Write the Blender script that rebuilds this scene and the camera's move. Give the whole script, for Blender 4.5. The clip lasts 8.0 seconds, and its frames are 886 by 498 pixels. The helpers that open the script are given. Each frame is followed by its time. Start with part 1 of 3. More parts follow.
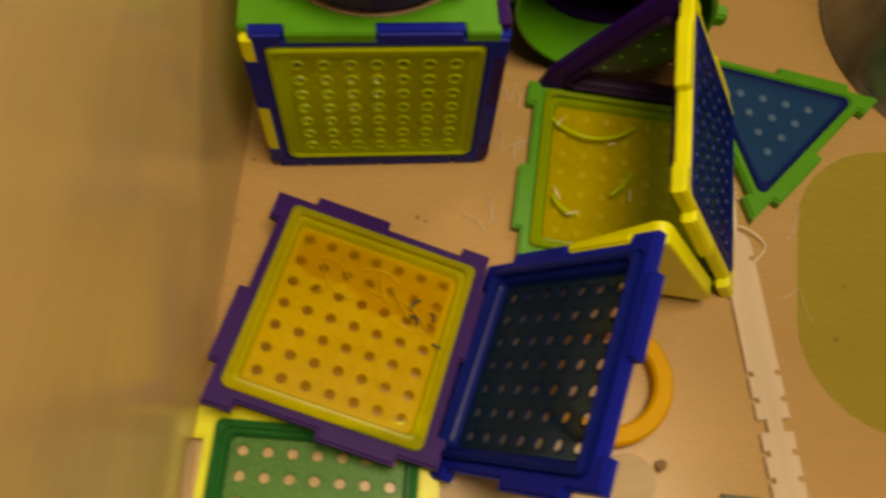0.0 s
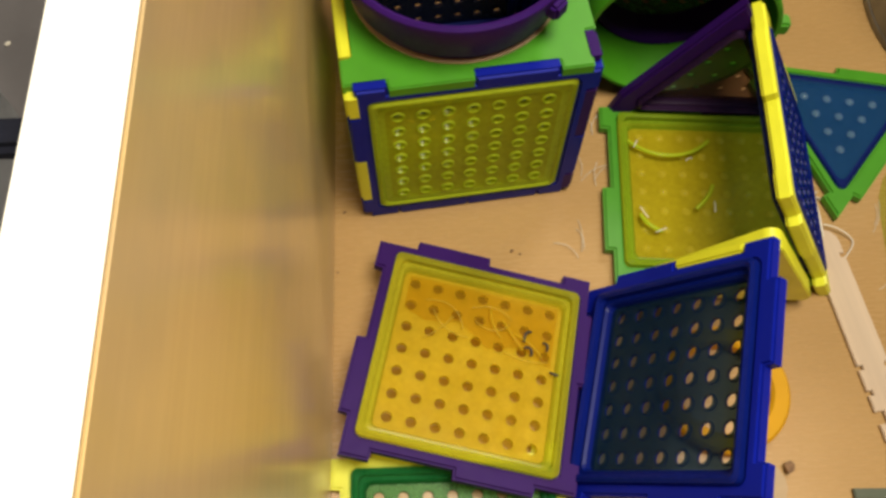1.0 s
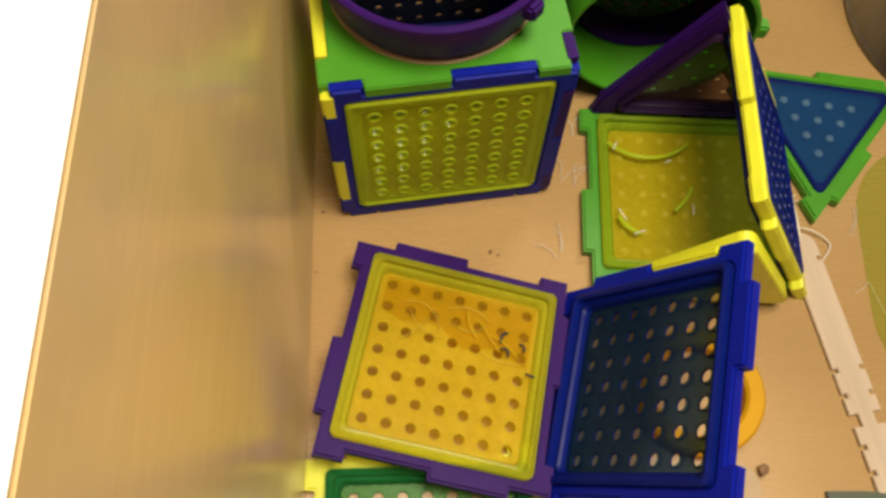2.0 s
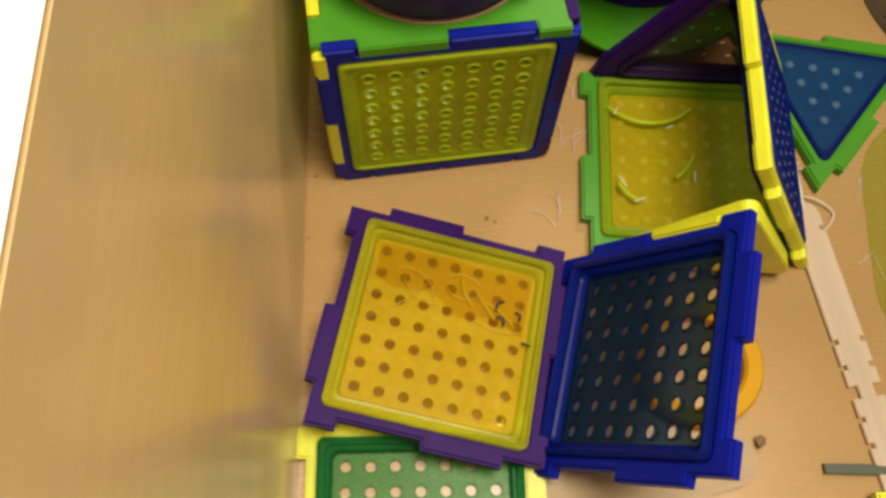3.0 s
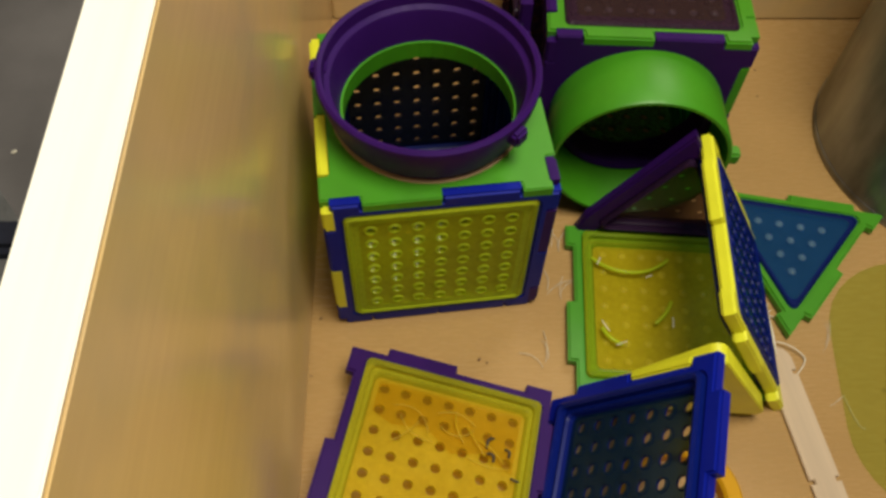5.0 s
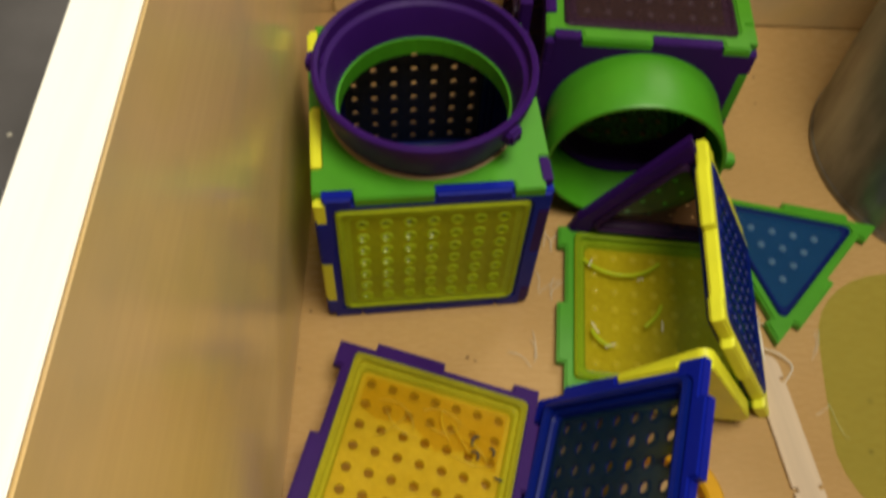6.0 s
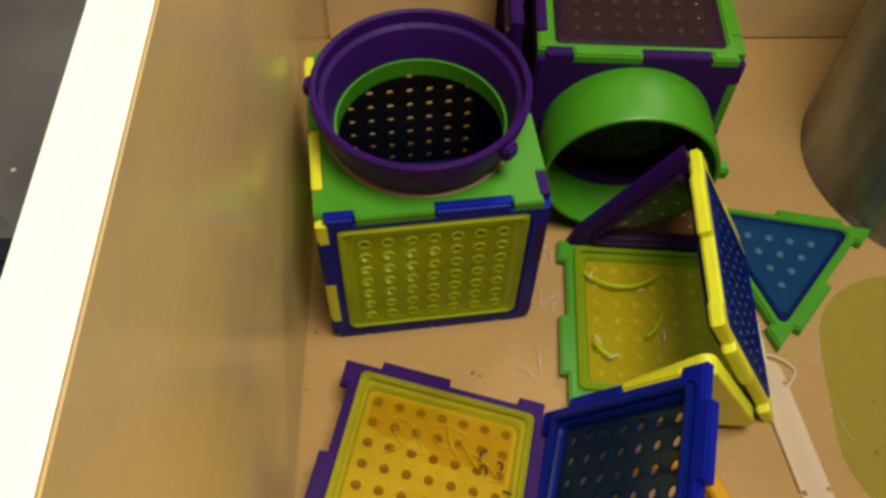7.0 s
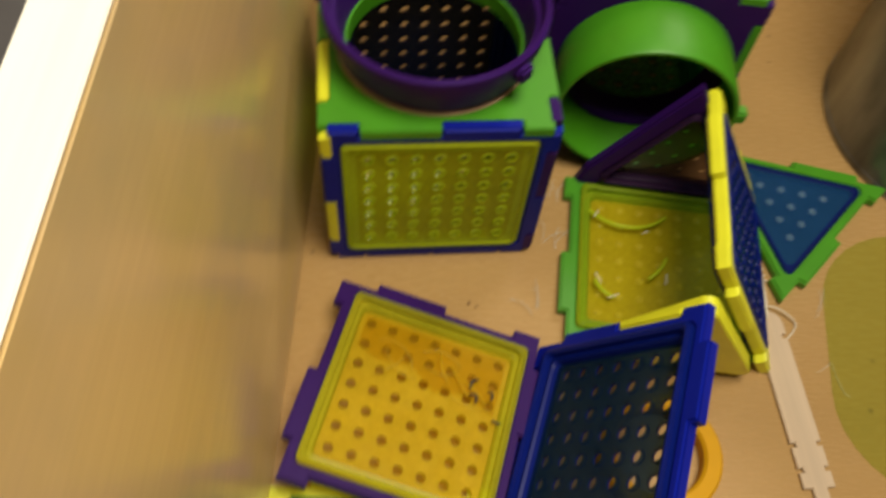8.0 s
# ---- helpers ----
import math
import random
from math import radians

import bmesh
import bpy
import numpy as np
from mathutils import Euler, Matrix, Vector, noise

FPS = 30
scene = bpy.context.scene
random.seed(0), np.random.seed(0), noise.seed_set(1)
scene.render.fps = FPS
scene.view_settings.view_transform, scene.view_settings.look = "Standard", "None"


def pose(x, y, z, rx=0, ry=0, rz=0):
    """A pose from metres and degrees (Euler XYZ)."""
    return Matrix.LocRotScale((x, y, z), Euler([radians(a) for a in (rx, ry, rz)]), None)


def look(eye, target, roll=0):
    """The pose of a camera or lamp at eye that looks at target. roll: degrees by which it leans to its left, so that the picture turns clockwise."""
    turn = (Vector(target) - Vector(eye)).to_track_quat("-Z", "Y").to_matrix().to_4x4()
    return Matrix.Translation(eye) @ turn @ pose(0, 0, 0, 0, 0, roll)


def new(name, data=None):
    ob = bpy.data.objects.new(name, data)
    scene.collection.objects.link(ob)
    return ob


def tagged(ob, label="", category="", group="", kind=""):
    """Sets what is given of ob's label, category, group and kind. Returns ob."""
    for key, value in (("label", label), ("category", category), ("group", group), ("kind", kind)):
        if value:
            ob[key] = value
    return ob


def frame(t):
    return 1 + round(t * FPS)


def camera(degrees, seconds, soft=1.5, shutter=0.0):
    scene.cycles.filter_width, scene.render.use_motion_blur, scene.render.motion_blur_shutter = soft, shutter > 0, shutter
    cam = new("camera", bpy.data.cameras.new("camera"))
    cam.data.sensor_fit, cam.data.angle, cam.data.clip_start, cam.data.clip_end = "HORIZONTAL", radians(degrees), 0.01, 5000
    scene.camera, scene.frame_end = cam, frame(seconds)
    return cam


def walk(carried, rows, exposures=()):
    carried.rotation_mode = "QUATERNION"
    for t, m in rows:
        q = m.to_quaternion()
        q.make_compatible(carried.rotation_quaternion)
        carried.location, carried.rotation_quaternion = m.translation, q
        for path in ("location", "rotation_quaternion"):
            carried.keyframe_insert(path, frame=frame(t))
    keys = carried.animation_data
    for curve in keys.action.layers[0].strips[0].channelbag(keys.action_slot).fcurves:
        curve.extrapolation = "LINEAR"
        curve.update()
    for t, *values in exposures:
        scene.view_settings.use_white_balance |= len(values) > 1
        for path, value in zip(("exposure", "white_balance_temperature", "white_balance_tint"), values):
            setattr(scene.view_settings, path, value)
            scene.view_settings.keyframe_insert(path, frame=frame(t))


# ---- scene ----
cam = camera(55.16, 8.0, soft=3.0, shutter=0.6)
PATH = [
    (0, (0.0662, -0.0730, 0.2712), (0.06736, -0.05378, 0.22512), 7.38),
    (0.2, (0.0534, -0.0746, 0.2741), (0.05469, -0.05456, 0.22826), 5.87),
    (0.5, (0.0347, -0.0760, 0.2781), (0.03602, -0.05425, 0.23310), 1.87),
    (0.7, (0.0328, -0.0749, 0.2766), (0.03339, -0.05474, 0.23082), -0.56),
    (1, (0.0324, -0.0752, 0.2764), (0.03345, -0.05414, 0.23108), 0.45),
    (2.5, (0.0388, -0.0738, 0.2764), (0.04037, -0.05293, 0.23096), 2.39),
    (3, (0.0383, -0.0714, 0.2714), (0.03989, -0.05240, 0.22518), 3.12),
    (3.2, (0.0388, -0.0737, 0.2746), (0.04029, -0.05283, 0.22916), 2.55),
    (3.5, (0.0384, -0.0775, 0.2805), (0.03993, -0.05458, 0.23610), 2.27),
    (3.7, (0.0388, -0.0783, 0.2826), (0.04029, -0.05491, 0.23841), 2.15),
    (4, (0.0393, -0.0802, 0.2852), (0.04065, -0.05589, 0.24152), 1.73),
    (4.2, (0.0398, -0.0814, 0.2865), (0.04158, -0.05538, 0.24382), 1.55),
    (4.5, (0.0406, -0.0833, 0.2905), (0.04210, -0.05687, 0.24803), 0.71),
    (4.7, (0.0404, -0.0833, 0.2907), (0.04188, -0.05638, 0.24852), 1.08),
    (5.8, (0.0430, -0.0835, 0.2906), (0.04461, -0.05749, 0.24789), 4.47),
    (6, (0.0430, -0.0835, 0.2906), (0.04462, -0.05689, 0.24828), 4.34),
    (6.2, (0.0419, -0.0879, 0.2946), (0.04342, -0.05879, 0.25400), 4.16),
    (6.5, (0.0420, -0.0903, 0.2961), (0.04328, -0.06129, 0.25541), 3.85),
    (6.8, (0.0424, -0.0883, 0.2937), (0.04417, -0.06063, 0.25211), 3.04),
    (7, (0.0427, -0.0879, 0.2925), (0.04427, -0.06010, 0.25101), 2.09),
    (7.2, (0.0432, -0.0864, 0.2924), (0.04448, -0.05837, 0.25101), 2.30),
    (7.5, (0.0450, -0.0849, 0.2905), (0.04661, -0.05834, 0.24809), 2.75),
    (7.8, (0.0445, -0.0884, 0.2850), (0.04684, -0.06198, 0.24263), 4.22),
    (8, (0.0429, -0.0918, 0.2822), (0.04444, -0.06647, 0.23912), 6.36),
]
walk(cam, [(t, look(eye, target, roll)) for t, eye, target, roll in PATH],
     exposures=[(0.0, -0.58, 8500, 10), (0.5, -0.10, 6500, 10), (1.0, -0.04, 6200, 8), (2.5, 0.04, 6400, 9), (3.5, -0.26, 6300, 8), (4.0, -0.35, 6200, 4), (7.0, -0.36, 6200, 4), (8.0, -0.28, 6400, 6)])

# ---- light ----
world = bpy.data.worlds.new("room_air")
scene.world = world
world.use_nodes = True
world.node_tree.nodes["Background"].inputs["Color"].default_value = (1.0, 0.86, 0.66, 1)
world.node_tree.nodes["Background"].inputs["Strength"].default_value = 0.05


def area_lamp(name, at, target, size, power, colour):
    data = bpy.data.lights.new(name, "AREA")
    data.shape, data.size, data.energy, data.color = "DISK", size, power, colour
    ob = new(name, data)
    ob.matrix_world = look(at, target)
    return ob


area_lamp("hanging_lamp_light", (0.17, -0.02, 0.70), (0.13, 0.06, 0.0), 0.30, 6.0, (1.0, 0.88, 0.70))
# Added fill with no known lamp behind it, for sheen on the far right floor.
area_lamp("floor_sheen_fill", (0.95, 1.35, 1.64), (0.15, 0.10, 0.0), 0.50, 19.0, (1.0, 0.90, 0.72))

# ---- materials ----


def material(name, colour, rough=0.4, metal=0.0, vary=0.12, scale=60.0, stretch=(1, 1, 1), bump=0.0, bump_scale=400.0,
             coat=0.0, second=None, spec=0.5, wear=1.0):
    """A surface with two scales of variation in colour, gloss that wears, and fine relief."""
    m = bpy.data.materials.new(name)
    m.use_nodes = True
    nt = m.node_tree
    n, l = nt.nodes, nt.links
    p = n["Principled BSDF"]
    tc = n.new("ShaderNodeTexCoord")
    mp = n.new("ShaderNodeMapping")
    mp.inputs["Scale"].default_value = stretch
    l.new(tc.outputs["Object"], mp.inputs["Vector"])
    big = n.new("ShaderNodeTexNoise")
    big.inputs["Scale"].default_value, big.inputs["Detail"].default_value = scale, 6
    fine = n.new("ShaderNodeTexNoise")
    fine.inputs["Scale"].default_value, fine.inputs["Detail"].default_value = bump_scale, 4
    l.new(mp.outputs["Vector"], big.inputs["Vector"])
    l.new(mp.outputs["Vector"], fine.inputs["Vector"])
    mix = n.new("ShaderNodeMix")
    mix.data_type = "RGBA"
    dark = second or tuple(c * (1 - vary) for c in colour)
    mix.inputs["A"].default_value = (*dark, 1)
    mix.inputs["B"].default_value = (*(min(1.0, c * (1 + vary * 0.5)) for c in colour), 1)
    ramp = n.new("ShaderNodeMapRange")
    ramp.inputs["From Min"].default_value, ramp.inputs["From Max"].default_value = 0.3, 0.7
    l.new(big.outputs["Fac"], ramp.inputs["Value"])
    l.new(ramp.outputs["Result"], mix.inputs["Factor"])
    l.new(mix.outputs["Result"], p.inputs["Base Color"])
    p.inputs["Metallic"].default_value = metal
    p.inputs["Specular IOR Level"].default_value = spec
    rr = n.new("ShaderNodeMapRange")
    rr.inputs["To Min"].default_value, rr.inputs["To Max"].default_value = max(0.03, rough - 0.1 * wear), min(1.0, rough + 0.12 * wear)
    l.new(fine.outputs["Fac"], rr.inputs["Value"])
    l.new(rr.outputs["Result"], p.inputs["Roughness"])
    p.inputs["Coat Weight"].default_value = coat
    if bump:
        b = n.new("ShaderNodeBump")
        b.inputs["Strength"].default_value, b.inputs["Distance"].default_value = bump, 0.0004
        l.new(fine.outputs["Fac"], b.inputs["Height"])
        l.new(b.outputs["Normal"], p.inputs["Normal"])
    return m


def wood(name, light, dark, along="X", scale=1.0, rough=0.45, fibre=0.88, patch_tones=(), specks=False):
    """Plywood face: long soft grain, thin darker fibres and broad patches."""
    m = material(name, light, rough, second=dark, scale=22 * scale,
                 stretch=(0.16, 1, 1) if along == "X" else (1, 0.16, 1), bump=0.02, bump_scale=900, wear=0.25)
    nt = m.node_tree
    n, l = nt.nodes, nt.links
    p = n["Principled BSDF"]
    base = p.inputs["Base Color"].links[0].from_socket
    tc = n.new("ShaderNodeTexCoord")
    mp = n.new("ShaderNodeMapping")
    mp.inputs["Scale"].default_value = (14, 420, 420) if along == "X" else (420, 14, 420)
    l.new(tc.outputs["Object"], mp.inputs["Vector"])
    fib = n.new("ShaderNodeTexNoise")
    fib.inputs["Scale"].default_value, fib.inputs["Detail"].default_value = 1.0, 5
    l.new(mp.outputs["Vector"], fib.inputs["Vector"])
    rg = n.new("ShaderNodeMapRange")
    rg.inputs["From Min"].default_value, rg.inputs["From Max"].default_value = 0.35, 0.7
    rg.inputs["To Min"].default_value, rg.inputs["To Max"].default_value = 1.0, fibre
    l.new(fib.outputs["Fac"], rg.inputs["Value"])
    mul = n.new("ShaderNodeMix")
    mul.data_type, mul.blend_type = "RGBA", "MULTIPLY"
    mul.inputs["Factor"].default_value = 1.0
    l.new(base, mul.inputs["A"])
    l.new(rg.outputs["Result"], mul.inputs["B"])
    last = mul.outputs["Result"]
    for k, tone in enumerate(patch_tones):          # broad patches of tone, on the walls partly painted reflections
        blot = n.new("ShaderNodeTexNoise")
        blot.inputs["Scale"].default_value, blot.inputs["Detail"].default_value = 16 + 7 * k, 3
        off = n.new("ShaderNodeMapping")
        off.inputs["Location"].default_value = (0.37 * k, 0.61 * k, 0.2 * k)
        l.new(tc.outputs["Object"], off.inputs["Vector"])
        l.new(off.outputs["Vector"], blot.inputs["Vector"])
        amount = n.new("ShaderNodeMapRange")
        amount.inputs["From Min"].default_value, amount.inputs["From Max"].default_value = 0.48, 0.72
        amount.inputs["To Max"].default_value = 0.75
        l.new(blot.outputs["Fac"], amount.inputs["Value"])
        over = n.new("ShaderNodeMix")
        over.data_type = "RGBA"
        over.inputs["B"].default_value = (*tone, 1)
        l.new(amount.outputs["Result"], over.inputs["Factor"])
        l.new(last, over.inputs["A"])
        last = over.outputs["Result"]
    if specks:                                 # scattered dark crumbs and pin marks
        dots = n.new("ShaderNodeTexVoronoi")
        dots.inputs["Scale"].default_value = 55
        l.new(tc.outputs["Object"], dots.inputs["Vector"])
        size = n.new("ShaderNodeMapRange")
        size.inputs["From Min"].default_value, size.inputs["From Max"].default_value = 0.035, 0.075
        size.inputs["To Min"].default_value, size.inputs["To Max"].default_value = 0.7, 0.0
        l.new(dots.outputs["Distance"], size.inputs["Value"])
        gate = n.new("ShaderNodeTexNoise")
        gate.inputs["Scale"].default_value = 24
        l.new(tc.outputs["Object"], gate.inputs["Vector"])
        some = n.new("ShaderNodeMath")
        some.operation = "GREATER_THAN"
        some.inputs[1].default_value = 0.56
        l.new(gate.outputs["Fac"], some.inputs[0])
        both = n.new("ShaderNodeMath")
        both.operation = "MULTIPLY"
        l.new(size.outputs["Result"], both.inputs[0])
        l.new(some.outputs["Value"], both.inputs[1])
        over = n.new("ShaderNodeMix")
        over.data_type = "RGBA"
        over.inputs["B"].default_value = (0.12, 0.06, 0.03, 1)
        l.new(both.outputs["Value"], over.inputs["Factor"])
        l.new(last, over.inputs["A"])
        last = over.outputs["Result"]
    l.new(last, p.inputs["Base Color"])
    return m


def clear_plastic(name, colour, body=0.35, rough=0.18, tint=None):
    """Coloured see-through plastic, slightly milky, scuffed."""
    m = material(name, colour, rough, vary=0.10, scale=40, bump=0.08, bump_scale=160, spec=0.3)
    nt = m.node_tree
    n, l = nt.nodes, nt.links
    p = n["Principled BSDF"]
    out = n["Material Output"]
    clear = n.new("ShaderNodeBsdfTransparent")
    clear.inputs["Color"].default_value = (*(tint or colour), 1)
    trans = n.new("ShaderNodeBsdfTranslucent")
    trans.inputs["Color"].default_value = (*colour, 1)
    half = n.new("ShaderNodeMixShader")
    half.inputs["Fac"].default_value = 0.35
    l.new(p.outputs["BSDF"], half.inputs[1])
    l.new(trans.outputs["BSDF"], half.inputs[2])
    mix = n.new("ShaderNodeMixShader")
    milk = n.new("ShaderNodeTexNoise")
    milk.inputs["Scale"].default_value, milk.inputs["Detail"].default_value = 30, 3
    rg = n.new("ShaderNodeMapRange")
    rg.inputs["To Min"].default_value, rg.inputs["To Max"].default_value = body * 0.75, min(1.0, body * 1.25)
    l.new(milk.outputs["Fac"], rg.inputs["Value"])
    l.new(rg.outputs["Result"], mix.inputs["Fac"])
    l.new(clear.outputs["BSDF"], mix.inputs[1])
    l.new(half.outputs["Shader"], mix.inputs[2])
    l.new(mix.outputs["Shader"], out.inputs["Surface"])
    return m


FLOOR_WOOD = wood("drawer_floor_wood", (0.44, 0.272, 0.108), (0.39, 0.238, 0.090), "X", 0.6, 0.27, 0.985, patch_tones=((0.41, 0.25, 0.095),), specks=True)
# The yellowish wall patch paints colour reflected from the cube.
WALL_WOOD = wood("drawer_wall_wood", (0.70, 0.50, 0.245), (0.63, 0.44, 0.205), "Y", 0.6, 0.22, 0.95, patch_tones=((0.60, 0.45, 0.15), (0.52, 0.40, 0.23)))
# Raw rim wood, painted near white for the light that burns out its top.
RIM_WOOD = wood("whitened_rim_wood", (0.93, 0.90, 0.83), (0.88, 0.83, 0.73), "Y", 1.2, 0.6, 0.93)
BLUE = material("blue_plastic", (0.004, 0.011, 0.28), 0.42, spec=0.13, bump=0.08)
GREEN = material("green_plastic", (0.062, 0.275, 0.008), 0.42, bump=0.08)
PURPLE = material("purple_plastic", (0.031, 0.006, 0.108), 0.45, spec=0.10, bump=0.08)
YELLOW = material("yellow_plastic", (0.70, 0.71, 0.025), 0.40, bump=0.08)
ORANGE = material("amber_plastic", (0.56, 0.29, 0.006), 0.55, spec=0.15, bump=0.08)
# see-through inserts: the thin plate, and the thick rim whose colour is deeper
CLEAR_YELLOW = (clear_plastic("clear_yellow_plate", (0.82, 0.64, 0.03), 0.45, 0.22, tint=(0.96, 0.86, 0.24)),
                clear_plastic("clear_yellow_rim", (0.74, 0.74, 0.05), 0.40, 0.18, tint=(0.94, 0.93, 0.32)))
CLEAR_LIME = (clear_plastic("clear_lime_plate", (0.70, 0.76, 0.03), 0.48, 0.20, tint=(0.88, 0.90, 0.20)),
              clear_plastic("clear_lime_rim", (0.66, 0.80, 0.035), 0.62, 0.20, tint=(0.86, 0.92, 0.22)))
CLEAR_BLUE = (clear_plastic("clear_blue_plate", (0.012, 0.042, 0.11), 0.42, 0.26, tint=(0.36, 0.48, 0.56)),
              clear_plastic("clear_blue_rim", (0.005, 0.018, 0.27), 0.75, 0.38, tint=(0.12, 0.20, 0.70)))
# The third tone paints pale glints onto the studs.
PALE_BLUE = (clear_plastic("pale_blue_plate", (0.030, 0.135, 0.36), 0.40, 0.3, tint=(0.42, 0.60, 0.82)),
             clear_plastic("navy_rim", (0.006, 0.020, 0.20), 0.80, 0.45, tint=(0.12, 0.20, 0.60)),
             clear_plastic("blue_glint_stud", (0.20, 0.36, 0.55), 0.55, 0.12, tint=(0.55, 0.70, 0.85)))
# Darkened copy of the blue insert: the cube's inner shade as colour.
SHADED_BLUE = (clear_plastic("shaded_blue_plate", (0.006, 0.013, 0.045), 0.62, 0.3, tint=(0.22, 0.26, 0.40)),
              clear_plastic("shaded_blue_rim", (0.005, 0.016, 0.20), 0.75, 0.42, tint=(0.12, 0.18, 0.50)))
SIDE_BLUE = (clear_plastic("side_blue_plate", (0.016, 0.055, 0.22), 0.26, 0.22, tint=(0.58, 0.72, 0.84)), CLEAR_BLUE[1])
# Stud tone lightened to carry the highlights on the bumps.
BASE_YELLOW = (clear_plastic("base_yellow_plate", (0.66, 0.58, 0.02), 0.55, 0.2, tint=(0.88, 0.82, 0.14)),
               clear_plastic("base_lime_rim", (0.45, 0.62, 0.03), 0.5, 0.18, tint=(0.75, 0.90, 0.20)), clear_plastic("yellow_glint_stud", (0.80, 0.70, 0.05), 0.55, 0.08, tint=(0.92, 0.86, 0.2)))
CLEAR_GREEN = (clear_plastic("clear_green_plate", (0.20, 0.45, 0.16), 0.45, 0.28, tint=(0.66, 0.88, 0.58)),
               clear_plastic("clear_green_rim", (0.03, 0.26, 0.07), 0.60, 0.30, tint=(0.25, 0.70, 0.35)))
CLEAR_PURPLE = (clear_plastic("clear_purple_plate", (0.15, 0.10, 0.105), 0.36, tint=(0.70, 0.60, 0.60)),
                clear_plastic("clear_purple_rim", (0.060, 0.025, 0.085), 0.60, 0.34, tint=(0.50, 0.36, 0.52)))
# Paler studs: the shine on the bumps is put into their colour.
CLEAR_SMOKE = (clear_plastic("smoky_purple_plate", (0.060, 0.030, 0.038), 0.72, 0.25, tint=(0.5, 0.4, 0.4)),
               clear_plastic("smoky_purple_rim", (0.060, 0.025, 0.060), 0.70, 0.28, tint=(0.50, 0.36, 0.45)),
               clear_plastic("smoky_glint_stud", (0.11, 0.065, 0.085), 0.7, 0.12, tint=(0.5, 0.4, 0.4)))
STICK_WOOD = wood("pale_birch", (0.60, 0.47, 0.34), (0.53, 0.40, 0.28), "Y", 2.0, 0.6)
WORN_WOOD = wood("worn_birch", (0.46, 0.33, 0.19), (0.40, 0.28, 0.15), "Y", 2.0, 0.6)
GASKET = material("beige_plastic", (0.46, 0.32, 0.20), 0.5)
TIN = material("dull_dark_tin", (0.27, 0.27, 0.26), 0.32, metal=0.55, vary=0.75, scale=45, stretch=(1, 1, 0.35), bump=0.4, bump_scale=110)
TABLE = material("dark_grey_tabletop", (0.17, 0.158, 0.162), 0.5, vary=0.35, scale=14, bump=0.1)
GREY_CLOTH = material("grey_cloth", (0.30, 0.30, 0.31), 0.9, vary=0.25, scale=40, bump=0.5, bump_scale=700)
NAVY_CLOTH = material("navy_strap_cloth", (0.012, 0.014, 0.03), 0.9, vary=0.3, scale=80, bump=0.5, bump_scale=900)
PLASTER = material("room_plaster", (0.62, 0.58, 0.50), 0.9, vary=0.06, scale=3, bump=0.1)
# Tint of a patch of green light, carried by a thin sheet.
OLIVE = clear_plastic("olive_light_patch", (0.46, 0.50, 0.12), 0.09, 0.45, tint=(0.93, 0.97, 0.78))
AMBER_FILM = clear_plastic("amber_film", (0.60, 0.42, 0.02), 0.08, 0.2, tint=(0.98, 0.93, 0.74))
FILM = clear_plastic("shiny_film", (0.80, 0.66, 0.10), 0.35, 0.15, tint=(0.98, 0.94, 0.55))
THREAD = material("white_thread", (0.75, 0.70, 0.60), 0.7)
DARK_BIT = material("dark_scrap", (0.03, 0.032, 0.028), 0.6)
DARK_BROWN = material("dark_brown_mottled", (0.22, 0.12, 0.055), 0.8, vary=0.5, scale=300, bump=0.5)
MOSS = material("grey_green_plastic", (0.07, 0.085, 0.05), 0.5)

# ---- mesh tools ----


def mesh_object(name, bm, mat, parent=None, label="", smooth=False):
    bmesh.ops.recalc_face_normals(bm, faces=bm.faces[:])
    me = bpy.data.meshes.new(name)
    bm.to_mesh(me)
    bm.free()
    for one in mat if isinstance(mat, tuple) else (mat,):
        me.materials.append(one)
    if smooth:
        me.polygons.foreach_set("use_smooth", [True] * len(me.polygons))
        me.set_sharp_from_angle(angle=radians(32))
    ob = new(name, me)
    if parent:
        ob.parent = parent
    if label:
        ob["label"] = label
    return ob


def part(name, bm, mat, parent, label="", smooth=False):
    return mesh_object(name, bm, mat, parent, label, smooth)


def thing(name, label, category, m=None, group=""):
    e = new(name)
    e.empty_display_size = 0.01
    if m:
        e.matrix_world = m
    return tagged(e, label, category, group)


def box(bm, x0, x1, y0, y1, z0, z1, bevel=0.0):
    v = [bm.verts.new((x, y, z)) for z in (z0, z1) for x, y in ((x0, y0), (x1, y0), (x1, y1), (x0, y1))]
    faces = [bm.faces.new([v[i] for i in f]) for f in
             ((3, 2, 1, 0), (4, 5, 6, 7), (0, 1, 5, 4), (1, 2, 6, 5), (2, 3, 7, 6), (3, 0, 4, 7))]
    if bevel:
        edges = list({e for f in faces for e in f.edges})
        bmesh.ops.bevel(bm, geom=edges, offset=bevel, segments=2, affect="EDGES")


def corners(n, side):
    """Corners of a regular polygon of that side length, counter-clockwise, first edge at the bottom."""
    r = side / (2 * math.sin(math.pi / n))
    return [Vector((r * math.cos(a), r * math.sin(a))) for a in
            (-math.pi / 2 - math.pi / n + 2 * math.pi * k / n for k in range(n))]


